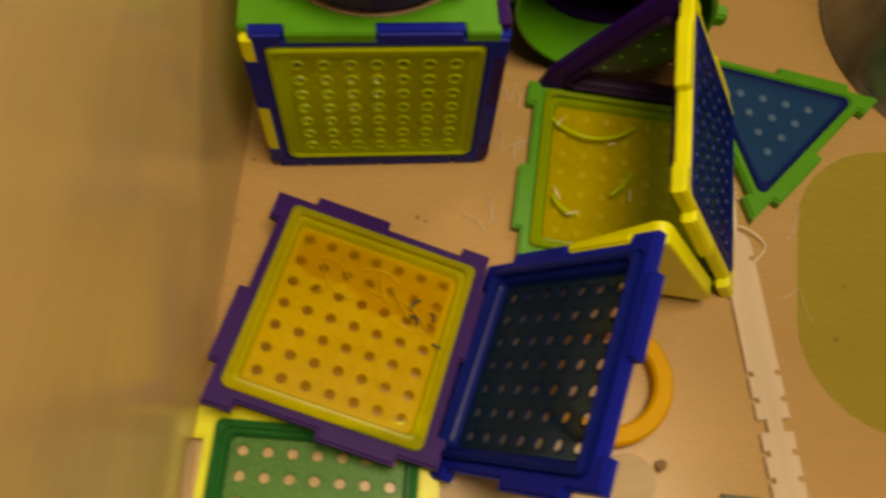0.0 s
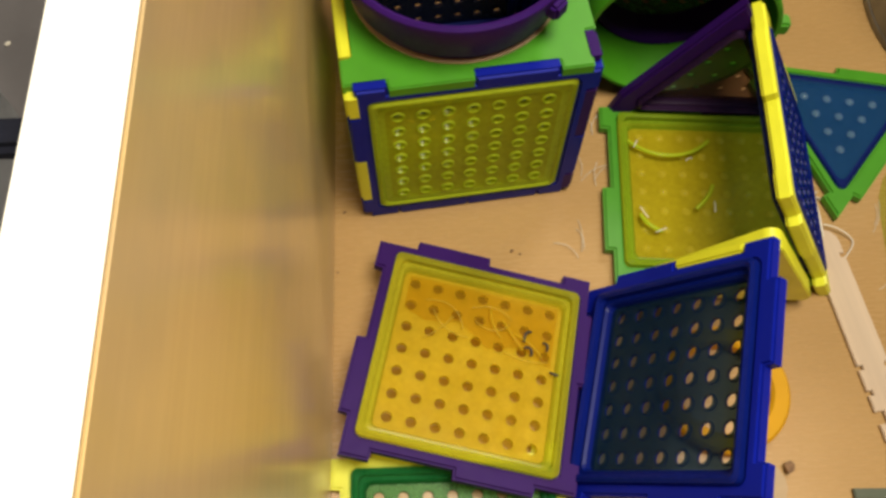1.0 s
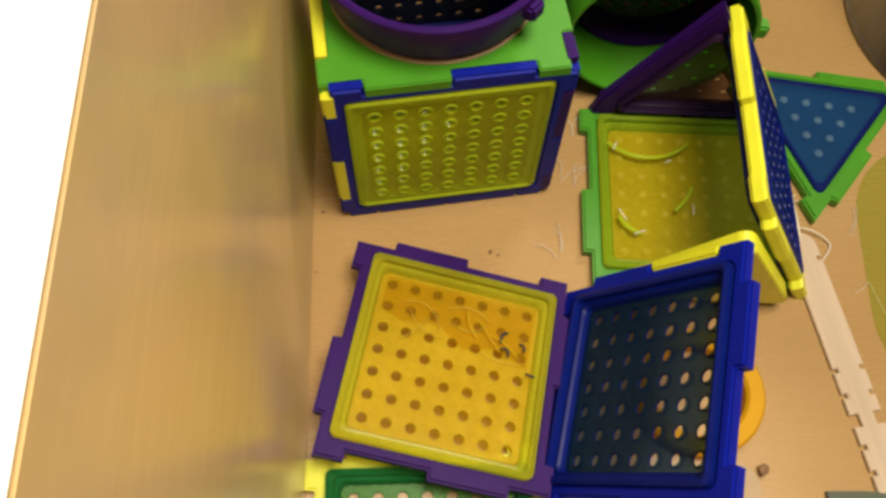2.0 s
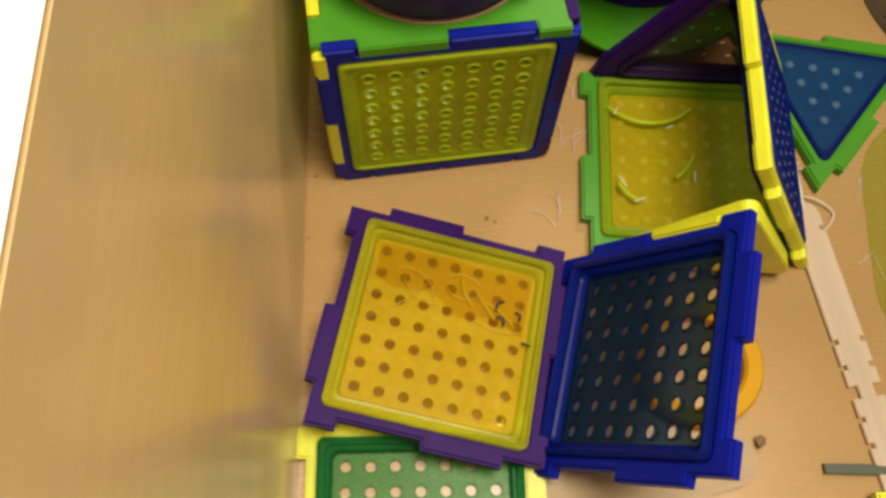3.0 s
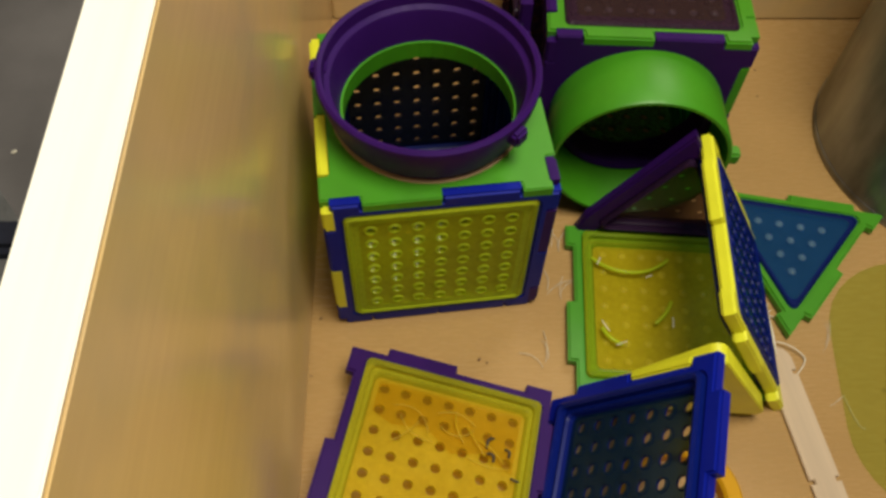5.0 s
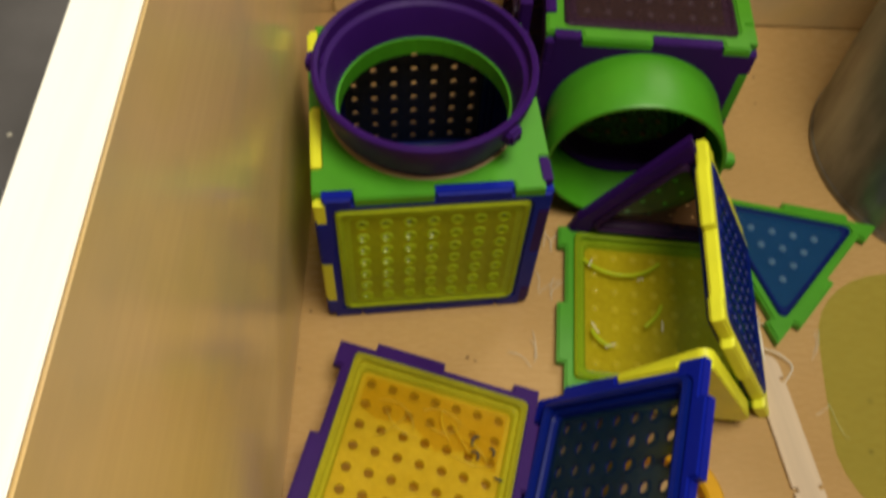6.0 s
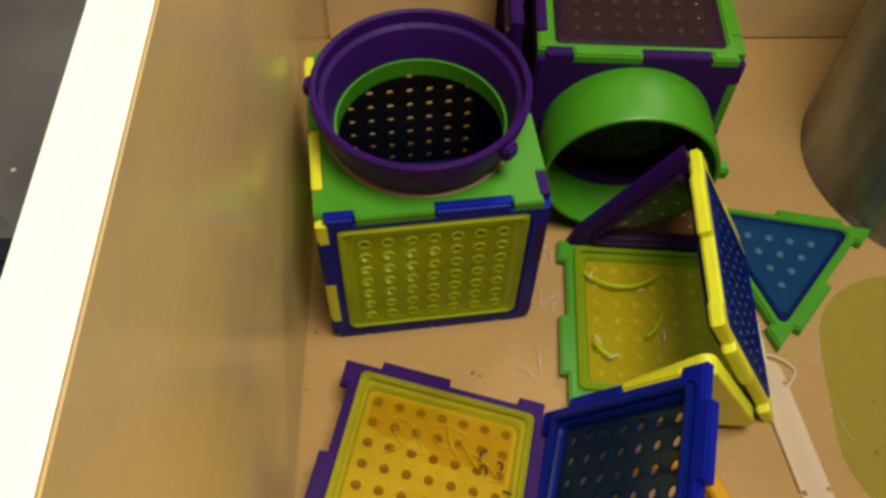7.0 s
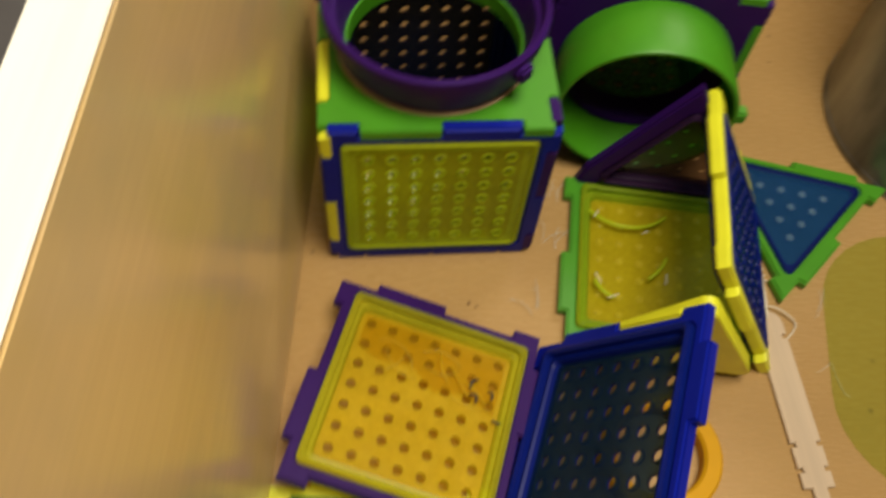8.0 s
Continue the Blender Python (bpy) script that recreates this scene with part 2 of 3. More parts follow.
def rounded(n, side, inset, radius, steps=4):
    """The polygon moved inwards by inset, with rounded corners."""
    apothem = side / (2 * math.tan(math.pi / n)) - inset
    vs = corners(n, 2 * apothem * math.tan(math.pi / n))
    out = []
    for k, v in enumerate(vs):
        centre = v * (1 - radius / apothem)
        mid = math.atan2(v.y, v.x)
        for i in range(steps + 1):
            a = mid + (i / steps - 0.5) * 2 * math.pi / n
            out.append(centre + radius * Vector((math.cos(a), math.sin(a))))
    return out


def tabbed(n, side, depth, plain=None):
    """Panel outline whose edges carry two locking tabs each."""
    vs = corners(n, side)
    inner = math.pi * (n - 2) / n
    out = []
    for k in range(n):
        a, b = vs[k], vs[(k + 1) % n]
        d = (b - a).normalized()
        o = Vector((d.y, -d.x))
        for s, low in ((depth / math.sin(inner) / side, 0), (0.163, 0), (0.167, 1), (0.498, 1), (0.502, 0), (0.828, 0), (0.832, 1)):
            out.append(a + d * s * side - o * depth * (0 if k == plain else low))
    return [Vector((-p.x, p.y)) for p in reversed(out)]


def circle(r, n=32, at=(0, 0)):
    return [Vector((at[0] + r * math.cos(2 * math.pi * k / n), at[1] + r * math.sin(2 * math.pi * k / n))) for k in range(n)]


def plate(loops, z0, z1, bevel=0.0):
    """A flat plate bounded by the first loop, with the other loops as holes through it."""
    bm = bmesh.new()
    edges = []
    for loop in loops:
        vs = [bm.verts.new((p.x, p.y, z0)) for p in loop]
        edges += [bm.edges.new((vs[i - 1], vs[i])) for i in range(len(vs))]
    bmesh.ops.triangle_fill(bm, use_beauty=True, use_dissolve=False, edges=edges)
    for f in bm.faces:
        if f.normal.z < 0:
            f.normal_flip()
    flat = bm.faces[:]
    got = bmesh.ops.extrude_face_region(bm, geom=flat)
    top = [g for g in got["geom"] if isinstance(g, bmesh.types.BMVert)]
    bmesh.ops.translate(bm, verts=top, vec=(0, 0, z1 - z0))
    bmesh.ops.recalc_face_normals(bm, faces=bm.faces[:])
    if bevel:
        sharp = [e for e in bm.edges if len(e.link_faces) == 2 and e.calc_face_angle() > 0.9
                 and abs(e.verts[0].co.z - e.verts[1].co.z) < 1e-7]
        bmesh.ops.bevel(bm, geom=sharp, offset=bevel, segments=2, affect="EDGES", clamp_overlap=True)
    return bm


def band(bm, loops):
    """Joins equal loops of 3D points, in a closed chain, into a ring."""
    rows = [[bm.verts.new(p) for p in loop] for loop in loops]
    for a, b in zip(rows, rows[1:] + rows[:1]):
        for i in range(len(a)):
            bm.faces.new((a[i - 1], a[i], b[i], b[i - 1]))


def turned(bm, profile, n=48):
    """A closed profile of (radius, z) turned round the z axis."""
    band(bm, [[Vector((r * math.cos(2 * math.pi * k / n), r * math.sin(2 * math.pi * k / n), z)) for k in range(n)] for r, z in profile])


def tube(name, points, radius, mat, parent=None, label=""):
    cu = bpy.data.curves.new(name, "CURVE")
    cu.dimensions, cu.bevel_depth, cu.bevel_resolution = "3D", radius, 1
    sp = cu.splines.new("NURBS")
    sp.points.add(len(points) - 1)
    for q, p in zip(sp.points, points):
        q.co = (*p, 1)
    sp.use_endpoint_u, sp.order_u = True, 4
    cu.materials.append(mat)
    ob = new(name, cu)
    if parent:
        ob.parent = parent
    return ob


# ---- panels of the construction set ----
S = 0.0765     # side of a panel
T = 0.0046     # thickness of a frame
TAB = 0.0030   # reach of a tab
WIDE = 0.0064  # width of a frame, tabs counted


def frame_mesh(n=4, side=S, plain=None):
    return plate([tabbed(n, side, TAB, plain), rounded(n, side, WIDE, 0.0025)], -T, 0.0, 0.0008)


def dome(bm, at, r, z, sign, steps=10):
    """A low closed bump on a plate."""
    low, mid = ([bm.verts.new((q.x, q.y, z + sign * up)) for q in circle(k * r, steps, at)] for k, up in ((1.0, -0.0001), (0.72, 0.0006)))
    tip = bm.verts.new((at[0], at[1], z + sign * 0.0009))
    for i in range(steps):
        for f in (bm.faces.new((low[i - 1], low[i], mid[i], mid[i - 1])), bm.faces.new((mid[i - 1], mid[i], tip))):
            f.smooth, f.material_index = True, 2


def insert_mesh(n=4, side=S, hole=0.00178, bumps=0):
    """See-through tray: a stepped rim that stands out at the back, and at the front a plate that is pierced, or, with bumps 1 or -1, studded on that side."""
    bm = bmesh.new()
    w = WIDE + 0.0001
    k = 1.0 if n == 4 else 0.45
    prof = [(w, -0.0004), (w, -T - 0.0016), (w + 0.0012 * k, -T - 0.0022), (w + 0.0022 * k, -T - 0.0016), (w + 0.0024 * k, -T + 0.0004),
            (w + 0.0036 * k, -T + 0.0002), (w + 0.0042 * k, -T + 0.0012), (w + 0.0046 * k, -0.0016), (w + 0.0046 * k, -0.0003), (w + 0.0024 * k, -0.0002), (w + 0.0018 * k, 0.0005), (w + 0.0010 * k, 0.0005)]
    band(bm, [[Vector((p.x, p.y, z)) for p in rounded(n, side, d, 0.0022)] for d, z in prof])
    for f in bm.faces:
        f.material_index = 1
    edge = rounded(n, side, w + 0.0044 * k, 0.002)
    holes = []
    if n == 4:
        span = side - 2 * (w + 0.0044)
        pitch = span / 7.05
        for i in range(7):
            for j in range(7):
                holes.append(circle(hole, 12, ((i - 3) * pitch, (j - 3) * pitch)))
    else:
        pitch = 0.0086
        for row in range(4):
            for i in range(4 - row):
                holes.append(circle(min(hole, 0.0015), 10, ((i - (3 - row) / 2) * pitch, (row - 1) * pitch * 0.866)))
    p = plate([edge] + ([] if bumps else holes), -0.0018, -0.0004)
    for h in holes if bumps else ():
        dome(p, sum(h, Vector((0, 0))) / len(h), hole, -0.0004 if bumps > 0 else -0.0018, bumps)
    for h in holes if n == 4 and not bumps else ():   # low collars round the holes
        c = sum(h, Vector((0, 0))) / len(h)
        for face_z, sign in ((-0.0004, 1),):
            loops = []
            for r, z in ((hole + 0.00002, 0), (hole + 0.00002, 0.0005), (hole + 0.0003, 0.0005), (hole + 0.0005, 0)):
                loops.append([Vector((q.x, q.y, face_z + sign * z)) for q in circle(r, 12, c)])
            before = len(p.faces)
            band(p, loops)
            p.faces.ensure_lookup_table()
            for f in p.faces[before:]:
                f.material_index = 1 if n == 4 else 0
    tmp = bpy.data.meshes.new("tmp")
    p.to_mesh(tmp)
    p.free()
    bm.from_mesh(tmp)
    bpy.data.meshes.remove(tmp)
    return bm


def panel(name, parent, m, frame_mat, insert_mat=None, n=4, side=S, label="", hole=0.00178, plain=None, bumps=0):
    f = part(name, frame_mesh(n, side, plain), frame_mat, parent, label)
    f.matrix_basis = m
    if insert_mat:
        part("insert", insert_mesh(n, side, hole, bumps), insert_mat, f, "see-through studded plastic insert" if bumps else "see-through pierced plastic insert")
    return f


COLLAR = [(0.0292, 0.0), (0.0312, 0.0), (0.0318, 0.0030), (0.0332, 0.0036), (0.0350, 0.0100), (0.0363, 0.0165), (0.0362, 0.0180), (0.0352, 0.0188), (0.0340, 0.0182),
          (0.0335, 0.0140), (0.0318, 0.0130), (0.0312, 0.0110), (0.0300, 0.0036)]
TUBE = [(0.0300, 0.0), (0.0332, 0.0), (0.0336, 0.0020), (0.0340, 0.0245), (0.0334, 0.0257), (0.0322, 0.0257), (0.0316, 0.0245), (0.0304, 0.0040)]


def port_panel(name, parent, m, frame_mat, collar_mat, label="", profile=COLLAR, knobs=(178,)):
    """A plain panel with a round port and a collar that stands on it."""
    bm = plate([tabbed(4, S, TAB), circle(0.0296, 40)], -T, 0.0, 0.0005)
    band(bm, [[Vector((q.x, q.y, z)) for q in circle(r, 40)] for r, z in ((0.0296, -T - 0.0015), (0.0296, 0.001), (0.0286, 0.001), (0.0286, -T - 0.0015))])
    f = part(name, bm, frame_mat, parent, label)
    f.matrix_basis = m
    bm = bmesh.new()
    turned(bm, profile)
    c = part("collar", bm, collar_mat, f, "round plastic tube collar", True)
    c.matrix_basis = pose(0, 0, 0.0002)
    top = max(z for r, z in profile)
    for a in knobs:
        bm = bmesh.new()
        box(bm, 0.0330, 0.0385, -0.0030, 0.0030, top - 0.0085, top - 0.0030, 0.0009)
        k = part("knob", bm, collar_mat, c)
        k.matrix_basis = pose(0, 0, 0, 0, 0, a)
    return f


def cube_faces(h=S / 2):
    """Outward poses for the six faces of a cube with its base centre at the origin."""
    return {"front": pose(0, -h, h, 90, 0, 0), "back": pose(0, h, h, 90, 0, 180), "right": pose(h, 0, h, 90, 0, 90),
            "left": pose(-h, 0, h, 90, 0, -90), "top": pose(0, 0, 2 * h, 0, 0, 0), "base": pose(0, 0, 0.0, 180, 0, 0)}


def axes_pose(origin, x, y):
    """A pose whose x axis runs along x and whose y axis lies towards y."""
    x = Vector(x).normalized()
    z = x.cross(Vector(y)).normalized()
    y = z.cross(x)
    m = Matrix((x, y, z)).transposed().to_4x4()
    m.translation = Vector(origin)
    return m


# ---- the drawer and the room round it ----
WIDTH, NEAR, FAR, HIGH, PLY = 0.62, -0.42, 0.2335, 0.1977, 0.0110


def setting(name, mat, label, *boxes, bevel=0.0):
    bm = bmesh.new()
    for b in boxes:
        box(bm, *b, bevel)
    return tagged(mesh_object(name, bm, mat), label, "", "", "structure")


setting("floor", FLOOR_WOOD, "smooth pale plywood drawer bottom", (-PLY, WIDTH + PLY, NEAR - PLY, FAR + PLY, -0.012, 0.0))
setting("wall_west", WALL_WOOD, "plywood drawer side with colour patches, some painted as reflections", (-PLY, 0.0, NEAR - PLY, FAR + PLY, 0.0, HIGH), bevel=0.0012)
setting("wall_east", WALL_WOOD, "plywood drawer side", (WIDTH, WIDTH + PLY, NEAR - PLY, FAR + PLY, 0.0, HIGH), bevel=0.0012)
setting("wall_north", WALL_WOOD, "plywood drawer back", (0.0, WIDTH, FAR, FAR + PLY, 0.0, HIGH), bevel=0.0012)
setting("wall_south", WALL_WOOD, "plywood drawer front", (0.0, WIDTH, NEAR - PLY, NEAR, 0.0, HIGH), bevel=0.0012)
setting("trim", RIM_WOOD, "pale raw plywood rim on the drawer side, whitened for strong light", (-PLY, 0.0, NEAR - PLY, FAR + PLY, HIGH + 0.0001, HIGH + 0.0007), bevel=0.0002)
setting("ground", TABLE, "dark grey tabletop under the drawer", (-1.2, 1.6, -1.2, 1.2, -0.04, -0.0122))
R0, R1, RZ0, RZ1 = -2.0, 2.4, -0.78, 1.72
setting("room_floor", PLASTER, "plain room floor", (R0, R1, R0, R1, RZ0 - 0.05, RZ0))
setting("ceiling", PLASTER, "plain room ceiling", (R0, R1, R0, R1, RZ1, RZ1 + 0.05))
setting("room_wall_west", PLASTER, "plain room wall", (R0 - 0.1, R0, R0, R1, RZ0, RZ1))
setting("room_wall_east", PLASTER, "plain room wall", (R1, R1 + 0.1, R0, R1, RZ0, RZ1))
setting("room_wall_north", PLASTER, "plain room wall", (R0, R1, R1, R1 + 0.1, RZ0, RZ1))
setting("room_wall_south", PLASTER, "plain room wall", (R0, R1, R0 - 0.1, R0, RZ0, RZ1))

# ---- the two cubes ----
F = cube_faces()
cube = thing("connector_cube", "cube of coloured plastic panels with a purple round port on top", "toy", pose(0.0447, 0.1091, 0, 0, 0, 6.1), "panel cubes")
panel("front_panel", cube, F["front"], BLUE, CLEAR_LIME, label="blue frame with a lime see-through insert")
panel("left_panel", cube, F["left"], YELLOW, CLEAR_LIME, label="yellow frame")
panel("right_panel", cube, F["right"], PURPLE, CLEAR_BLUE, label="purple frame")
panel("back_panel", cube, F["back"], BLUE, SHADED_BLUE, label="blue frame with a blue insert darkened for the shade inside the cube", hole=0.0016)
panel("bottom_panel", cube, F["base"], BLUE, SHADED_BLUE, label="blue frame with a blue insert darkened for the shade inside the cube", hole=0.0014)
lid = port_panel("top_panel", cube, F["top"], GREEN, PURPLE, "green panel with a round port", knobs=(168, 312))
bm = bmesh.new()
turned(bm, [(0.0300, 0.0001), (0.0328, 0.0001), (0.0328, 0.0007), (0.0300, 0.0007)])
part("gasket", bm, GASKET, lid, "beige ring under the collar")

cube2 = thing("connector_cube", "plastic panel cube with a green round port in its side", "toy",
              pose(0.1283, 0.1783, 0, 0, 0, -3.0), "panel cubes")
mouth = port_panel("front_panel", cube2, F["front"], PURPLE, GREEN, "purple panel with a round port", TUBE, (0, 180))
bm = bmesh.new()
turned(bm, [(0.0268, -T - 0.002), (0.0285, -T - 0.002), (0.0302, 0.0012), (0.0302, 0.0050), (0.0290, 0.0058), (0.0270, 0.0046)])
part("lip", bm, PURPLE, mouth, "purple lip inside the tube", True)
panel("top_panel", cube2, F["top"], GREEN, CLEAR_SMOKE, label="green frame with a smoky purple insert", hole=0.0016, bumps=1)
panel("right_panel", cube2, F["right"], GREEN, CLEAR_GREEN, label="green frame")
panel("left_panel", cube2, F["left"], PURPLE, CLEAR_PURPLE, label="purple frame")
panel("back_panel", cube2, F["back"], GREEN, CLEAR_GREEN, label="green frame with a green insert")
panel("bottom_panel", cube2, F["base"], GREEN, CLEAR_GREEN, label="green frame with a green insert")

# ---- the open three-sided prism with its raised flap ----
yaw = -4.6
P0 = Vector((0.0952, 0.0357, 0))
base = pose(*P0, 0, 0, yaw)
prism = thing("panel_prism", "open three-sided prism of plastic panels with a raised blue flap", "toy", base)
h3 = S * math.sqrt(3) / 2
panel("base_panel", prism, pose(S / 2, S / 2, 0.0004, 180, 0, 0), GREEN, BASE_YELLOW, label="green frame with a yellow see-through insert", bumps=-1)
panel("far_end", prism, pose(S / 2, S - 0.001, h3 / 3 + 0.003, 90, 0, 180), PURPLE, CLEAR_PURPLE, 3, label="purple triangle frame with a smoky insert", plain=2)
near_end = part("near_end", plate([rounded(3, S, 0.0034, 0.0034)], -T - 0.0020, 0.0, 0.0022), YELLOW, prism, "solid yellow triangle panel", True)
near_end.matrix_basis = pose(S / 2, -0.0060, h3 / 3 + 0.001, 96, 0, 0)
slope = axes_pose((S * 0.75 + 0.0036, S / 2, h3 / 2 - 0.0010), (0, 1, 0), (-0.5, 0, math.sqrt(3) / 2))
panel("side_panel", prism, slope, YELLOW, SIDE_BLUE, label="yellow frame with a blue see-through insert")
flap = axes_pose((0.1042, -0.0072, 0.0303), (0.5498, -0.1695, 0.8179), (0.2565, 0.9662, 0.0278))
bm = bmesh.new()
box(bm, 0.0, S * 0.332, S / 2 - TAB + 0.0002, S / 2 + 0.0004, 0.0002, T - 0.0002, 0.0007)
part("tab", bm, YELLOW, prism, "yellow tab in the hinge").matrix_basis = base.inverted() @ flap
panel("flap", prism, base.inverted() @ flap @ pose(0, 0, 0, 180, 0, 0), BLUE, CLEAR_BLUE, label="blue frame with a blue see-through insert", hole=0.0021)

# ---- single panels ----
p = axes_pose((0.0458, 0.0064, 0.0098), (0.9638, -0.2298, -0.1354), (0.2227, 0.9727, -0.0656))
lone = thing("building_tile", "purple framed panel with a yellow see-through insert, leaning on another", "toy tile", p @ pose(0, 0, 0, 180, 0, 0), "loose panels")
panel("panel_frame", lone, Matrix(), PURPLE, CLEAR_YELLOW)
low = thing("building_tile", "yellow framed panel with a green see-through insert, flat on the wood", "toy tile",
            pose(0.0380, -0.0564, 0.0004, 180, 0, -0.6), "loose panels")
panel("panel_frame", low, Matrix(), YELLOW, CLEAR_GREEN)
tri = thing("triangle_tile", "green framed triangle panel with a blue insert on the wood", "toy tile",
            pose(0.1921, 0.1006, T + 0.0004, 0, 0, 168.4), "loose panels")
panel("panel_frame", tri, Matrix(), GREEN, PALE_BLUE, 3, 0.0816, hole=0.0017, bumps=1)
far_low = thing("building_tile", "yellow framed panel flat on the wood", "toy tile", pose(0.2040, -0.0830, 0.0026, 180, 0, 3), "loose panels")
panel("panel_frame", far_low, Matrix(), YELLOW, CLEAR_LIME)
edge_panel = thing("building_tile", "purple framed panel standing on edge against the drawer back", "toy tile",
                   pose(0.0859, 0.1930, S / 2 + 0.0003, 90, 0, 86.8), "loose panels")
panel("panel_frame", edge_panel, Matrix(), PURPLE, CLEAR_PURPLE)

# ---- loose things ----
bm = bmesh.new()
turned(bm, [(0.0150, 0.0), (0.0206, 0.0), (0.0214, 0.0012), (0.0214, 0.0056), (0.0204, 0.0068), (0.0160, 0.0068), (0.0150, 0.0056)], 40)
ring = mesh_object("plastic_ring", bm, ORANGE, None, "", True)
ring.matrix_world = pose(0.1286, -0.0034, 0.0002)
tagged(ring, "amber yellow plastic ring lying on the wood", "ring")


def craft_stick(name, length, width, notches, m, label, mat):
    """Flat wooden stick with round ends and small notches cut into both edges."""
    left, right = [], []
    for s, w, d in notches:
        left += [(-width / 2, s - w / 2), (-width / 2 + d, s - w / 2), (-width / 2 + d, s + w / 2), (-width / 2, s + w / 2)]
        right += [(width / 2, s - w / 2), (width / 2 - d, s - w / 2), (width / 2 - d, s + w / 2), (width / 2, s + w / 2)]
    r = width / 2
    cap = [(r * math.cos(a), r * math.sin(a)) for a in (math.pi * k / 8 for k in range(9))]
    pts = [(x, y + length - r) for x, y in cap] + left[::-1] + [(-x, r - y) for x, y in cap] + right
    bm = plate([[Vector(p) for p in pts]], 0.0, 0.0015, 0.0003)
    ob = mesh_object(name, bm, mat)
    ob.matrix_world = m
    return tagged(ob, label, "craft stick", "craft sticks")


NOTCH = [(0.0689 + d, w, c) for d, w, c in ((-0.058, 0.0016, 0.0018), (-0.0172, 0.0016, 0.0018), (-0.0088, 0.0016, 0.0018), (0.0, 0.0042, 0.0030),
                                             (0.0084, 0.0016, 0.0018), (0.0172, 0.0016, 0.0018), (0.058, 0.0016, 0.0018))]
craft_stick("craft_stick", 0.1378, 0.0112, NOTCH, pose(0.1928, -0.0821, 0.0003, 0, 0, 7.4), "pale notched wooden craft stick lying on the wood", STICK_WOOD)
craft_stick("craft_stick", 0.115, 0.0170, [], pose(0.1441, -0.0322, 0.0003, 0, 0, 104), "wide pale wooden craft stick under the blue flap", WORN_WOOD)

can = thing("tin_can", "dull dark grey metal can standing in the drawer", "can", pose(0.2785, 0.1525, 0.0002))
bm = bmesh.new()
turned(bm, [(0.0602, 0.0035), (0.0602, 0.1470), (0.0590, 0.1470), (0.0590, 0.0035)], 64)
part("body", bm, TIN, can, "", True)
bm = bmesh.new()
turned(bm, [(0.0001, 0.0012), (0.0585, 0.0012), (0.0592, 0.0), (0.0602, 0.0), (0.0606, 0.0012), (0.0605, 0.0034), (0.0588, 0.0034), (0.0001, 0.0026)], 64)
part("base", bm, TIN, can, "", True)
bm = bmesh.new()
turned(bm, [(0.0588, 0.1472), (0.0608, 0.1468), (0.0617, 0.1480), (0.0612, 0.1496), (0.0598, 0.1500), (0.0587, 0.1492)], 64)
part("rim", bm, TIN, can, "rolled metal rim", True)

# Added sheet: stands in for coloured light that falls on the wood.
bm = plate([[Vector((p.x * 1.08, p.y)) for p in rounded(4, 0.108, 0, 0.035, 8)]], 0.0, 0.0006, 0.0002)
sheet = mesh_object("light_patch_sheet", bm, OLIVE)
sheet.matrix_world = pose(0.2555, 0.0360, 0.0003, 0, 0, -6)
tagged(sheet, "thin olive see-through sheet standing in for a green light patch", "plastic sheet")

bm = plate([[Vector(q) for q in ((0, 0), (0.034, -0.002), (0.034, 0.0005), (0.012, 0.0028), (0.0, 0.0032))]], 0.0, 0.0016, 0.0003)
strip = mesh_object("plastic_strip", bm, MOSS)
strip.matrix_world = pose(0.1648, -0.0395, 0.0003)
tagged(strip, "dark grey-green plastic strip on the wood", "strip")

# Added flat piece that stands in for a brown stain on the wood.
bm = plate([[Vector(q) for q in ((0, 0), (0.0030, -0.0008), (0.0052, 0.0014), (0.0046, 0.0044), (0.0020, 0.0052), (0.0006, 0.0030))]], 0.0, 0.0005, 0.0001)
chip = mesh_object("stain_patch", bm, DARK_BROWN)
chip.matrix_world = pose(0.1452, -0.0312, 0.0024, 0, 0, 40) @ Matrix.Diagonal((0.75, 0.6, 1, 1))
tagged(chip, "thin dark brown piece standing in for a stain by the wide stick", "wood chip")

# cloth with a dark strap beside the drawer
bm = bmesh.new()
def cloth_edge(x):
    return min(0.19, 0.112 - 1.39 * (x + 0.1224)) + 0.004 * math.sin(40 * x)


grid = [[bm.verts.new((-0.40 + 0.01 * i, -0.26 + (cloth_edge(-0.40 + 0.01 * i) + 0.26) * j / 24,
                       0.004 + 0.005 * noise.noise(Vector((i * 0.18, j * 0.35, 2.0))) + 0.002 * math.sin(i * 0.45 + j * 0.4)))
         for j in range(25)] for i in range(37)]
for i in range(36):
    for j in range(24):
        bm.faces.new((grid[i][j], grid[i + 1][j], grid[i + 1][j + 1], grid[i][j + 1]))
bmesh.ops.solidify(bm, geom=bm.faces[:], thickness=0.003)
cloth = thing("cloth_bag", "crumpled grey cloth with a dark strap on the table", "bag", pose(0, 0, -0.0115))
part("cloth", bm, GREY_CLOTH, cloth, "grey cloth", True)
bm = bmesh.new()
box(bm, -0.40, -0.112, 0.1015, 0.1175, -0.0005, 0.0120, 0.003)
part("strap", bm, NAVY_CLOTH, cloth, "dark navy strap")
bm = bmesh.new()
box(bm, -0.0012, 0.0012, -0.0009, 0.0009, 0.0, 0.0012, 0.0004)
crumb = tagged(mesh_object("crumb", bm, THREAD), "tiny white crumb on the dark table", "crumb")
crumb.matrix_world = pose(-0.140, 0.1614, -0.0121, 0, 0, 30)


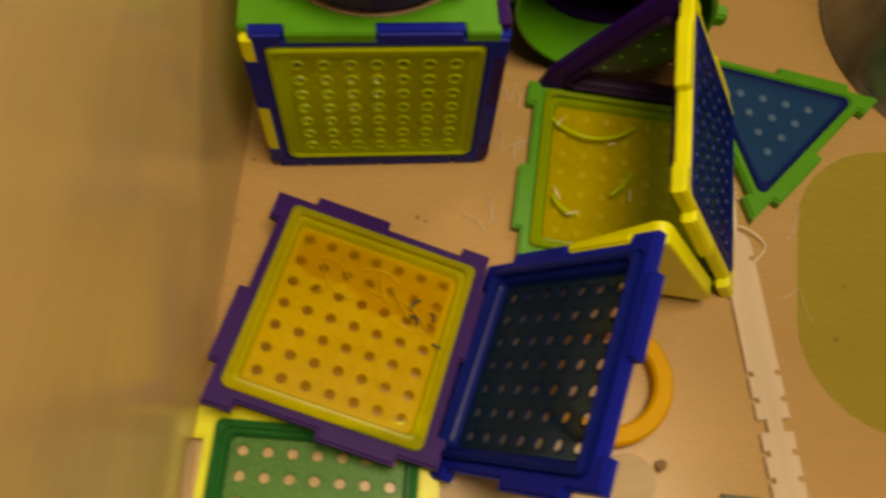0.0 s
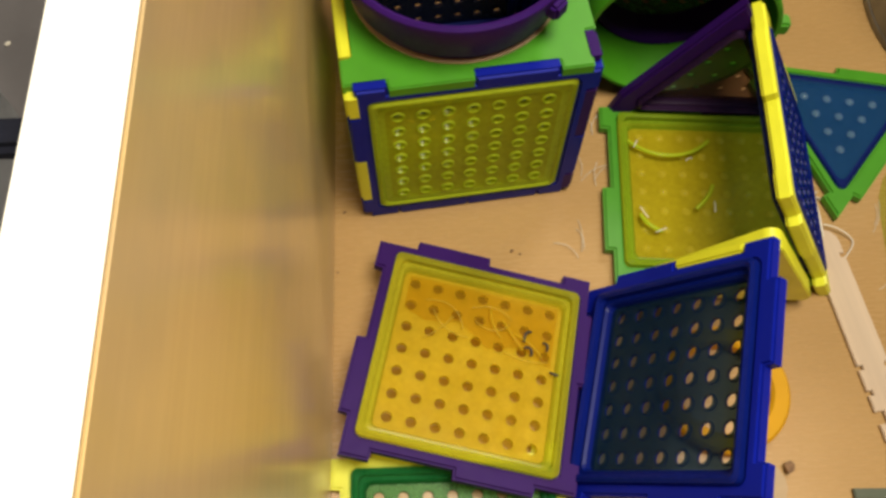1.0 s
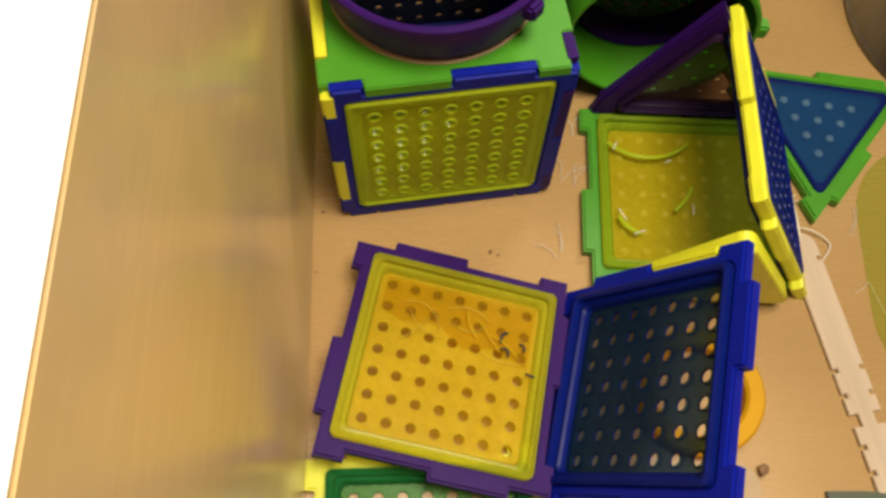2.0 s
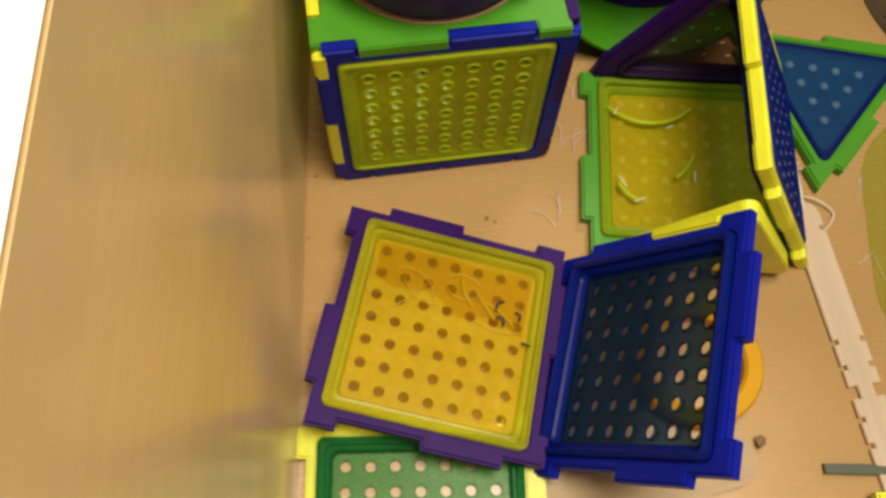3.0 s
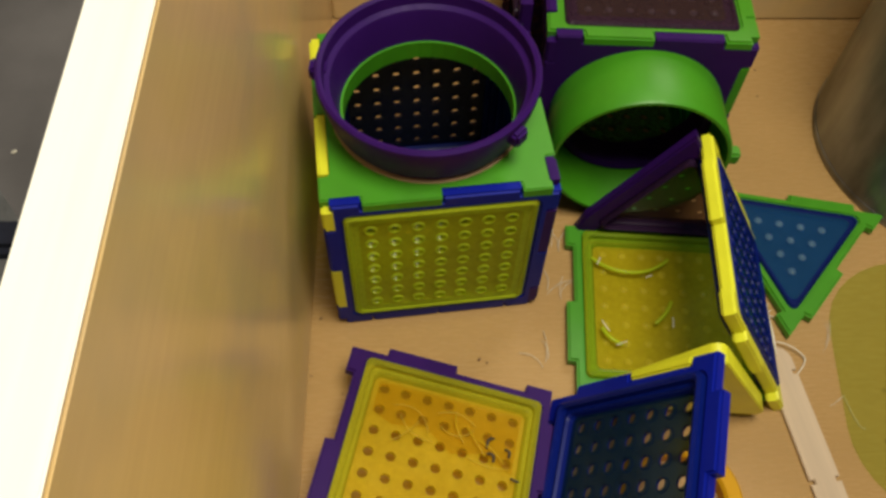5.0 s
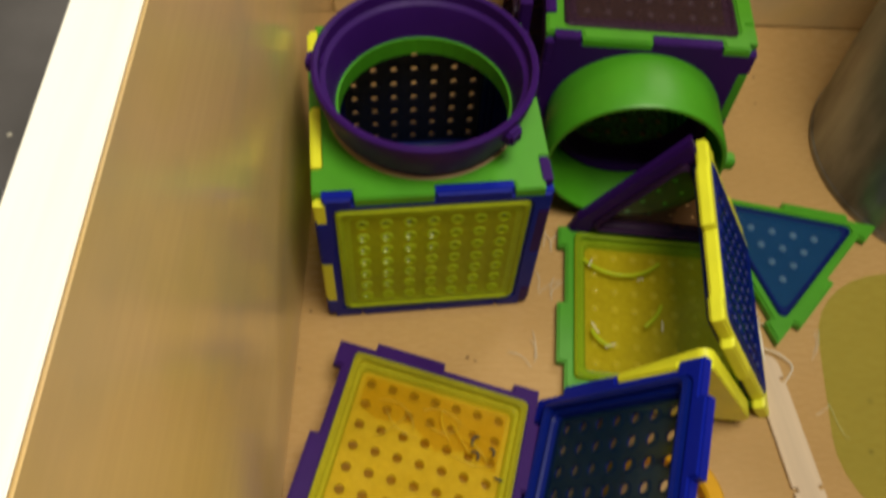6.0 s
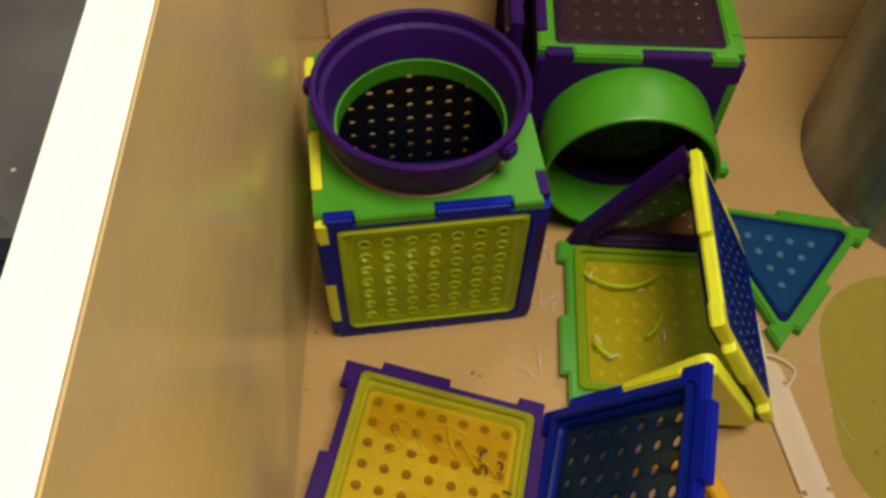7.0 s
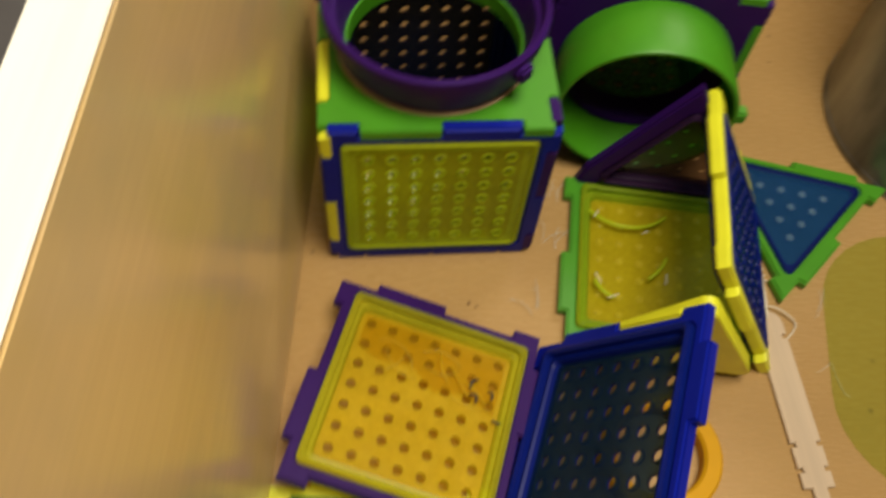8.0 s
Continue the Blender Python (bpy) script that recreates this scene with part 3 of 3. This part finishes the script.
def scrap(name, label, category, strands, mat, m=None, radius=0.00035):
    """A loose bit of thread or film, made of thin strands."""
    e = thing(name, label, category, m)
    for pts in strands:
        tube("strand", pts, radius, mat, e)
    return e


def curl(x, y, z, length, turn_by, start, n=7, lift=0.001):
    """Points along a strand that curls as it goes."""
    a, out = radians(start), []
    for k in range(n):
        out.append((x, y, z + lift * math.sin(math.pi * k / (n - 1))))
        x, y, a = x + length / n * math.cos(a), y + length / n * math.sin(a), a + radians(turn_by) / n
    return out


scrap("white_thread", "frayed white thread caught beside the craft stick", "thread",
      [[(0.1720, 0.0603, 0.0024), (0.1760, 0.0590, 0.0034), (0.1818, 0.0552, 0.0014), (0.1822, 0.0530, 0.0008), (0.1800, 0.0500, 0.0006), (0.1778, 0.0478, 0.0006)]], THREAD, pose(0.0046, -0.0040, 0), 0.00028)
scrap("white_thread", "pale frayed fibre tuft beside the craft stick", "thread",
      [[(0.1724 + 0.0006 * k, 0.0805 - 0.003 * k, 0.0008), (0.1716 - 0.0004 * k, 0.0740, 0.0014), (0.1722 + 0.0003 * k, 0.0680, 0.0020), (0.1706, 0.0610 - 0.002 * k, 0.0026)] for k in range(4)],
      THREAD, pose(0.0046, -0.0040, 0), 0.00026)
scrap("fuzz", "thin white fibres lying on the wood", "fibre",
      [[(0.1956, 0.0698, 0.0005), (0.1950, 0.0650, 0.0009), (0.1936, 0.0610, 0.0006), (0.1902, 0.0571, 0.0004)], [(0.1940, 0.0690, 0.0005), (0.1945, 0.0640, 0.0008), (0.1915, 0.0600, 0.0004)]], THREAD, pose(0.0046, -0.0040, 0), 0.00009)
scrap("fuzz", "thin white fibres lying on the wood", "fibre",
      [[(0.1867, 0.0349, 0.0004), (0.1895, 0.0362, 0.0010), (0.1926, 0.0390, 0.0006)], [(0.1928, 0.0392, 0.0005), (0.1934, 0.0330, 0.0010), (0.1950, 0.0256, 0.0005), (0.1972, 0.0262, 0.0006)]], THREAD, pose(0.0046, -0.0040, 0), 0.00010)
for x, y, a, n in ((0.0955, 0.0985, 75, 4), (0.0895, 0.0480, 80, 3), (0.0945, 0.0790, 60, 4)):
    scrap("fuzz", "thin white fibres lying on the wood", "fibre",
          [curl(x + random.uniform(-.003, .003), y + random.uniform(-.004, .004), 0.0006, random.uniform(0.008, 0.016), random.uniform(-90, 90), a + random.uniform(-40, 40)) for _ in range(n)],
          THREAD, None, 0.00011)
# scraps of film in the trays
tray = lone.matrix_world @ pose(0, 0, 0, 180, 0, 0)
scrap("film_scrap", "crumpled dark and clear film scrap in the yellow tray", "scrap",
      [curl(0.0175, 0.0150, 0.0034, 0.006, 130, 200), curl(0.0160, 0.0090, 0.0034, 0.005, -150, 10), curl(0.0235, 0.0095, 0.0034, 0.004, 120, 80),
       curl(0.0255, 0.0025, 0.0034, 0.004, 90, -40)], DARK_BIT, tray, 0.00045)
scrap("film_scrap", "clear yellowish film strands in the yellow tray", "scrap",
      [curl(0.0030 + 0.0045 * k, 0.0210 - 0.0040 * k, 0.0030, 0.014, 70 - 50 * k, -90 + 35 * k) for k in range(3)], CLEAR_YELLOW[0], tray, 0.0004)
for k, turn_by in enumerate((60, -80, 140, -40, 100, -120)):
    scrap("film_scrap", "thin shiny yellow film strand in the yellow tray", "scrap",
          [curl(random.uniform(-0.022, 0.012), random.uniform(0.004, 0.022), 0.0033, random.uniform(0.012, 0.022), turn_by, random.uniform(-150, 30))], FILM, tray, 0.00022)
bm = plate([[Vector(q) for q in ((-0.0255, 0.0140), (-0.0180, 0.0110), (-0.0060, 0.0128), (0.0040, 0.0060), (0.0150, 0.0090), (0.0255, 0.0040),
                                 (0.0258, 0.0255), (-0.0255, 0.0255))]], 0.0029, 0.0031)
film = mesh_object("film_sheet", bm, AMBER_FILM)
film.matrix_world = tray
tagged(film, "thin amber film sheet lying in the yellow tray", "film")
nest = prism.matrix_world
scrap("film_scrap", "pale curled film strands on the yellow base insert", "scrap",
      [curl(0.0100, 0.0580, 0.0052, 0.038, 110, -42, 10), curl(0.0130, 0.0270, 0.0052, 0.012, 80, -70), curl(0.0400, 0.0400, 0.0052, 0.014, -40, -110)], CLEAR_LIME[1], nest, 0.0008)
scrap("film_scrap", "small white flakes on the yellow base insert", "scrap",
      [curl(0.0130, 0.0300, 0.0056, 0.006, 60, -80), curl(0.0180, 0.0200, 0.0056, 0.005, 40, 10), curl(0.0310, 0.0500, 0.0056, 0.003, 10, 20), curl(0.0400, 0.0330, 0.0056, 0.005, 20, -100),
       curl(0.0120, 0.0550, 0.0056, 0.004, 20, 60)], THREAD, nest, 0.00024)
# dark crumbs on the wood
CRUMBS = ((0.0034, 0.0694, 0.0006), (0.0635, 0.0514, 0.0007), (0.0663, 0.0500, 0.0005), (0.0130, 0.0382, 0.0004), (0.0012, 0.0455, 0.0005),
          (0.2008, 0.1993, 0.0005), (0.1984, 0.1828, 0.0005))
for x, y, r in CRUMBS:
    bm = bmesh.new()
    bmesh.ops.create_icosphere(bm, subdivisions=1, radius=r)
    for v in bm.verts:
        v.co *= random.uniform(0.7, 1.2)
    speck = tagged(mesh_object("crumb", bm, DARK_BROWN), "tiny dark brown crumb on the wood", "crumb", "dark crumbs")
    speck.matrix_world = pose(x, y, r * 0.6, 0, 0, random.uniform(0, 360)) @ Matrix.Diagonal((1.3, 0.8, 0.6, 1))
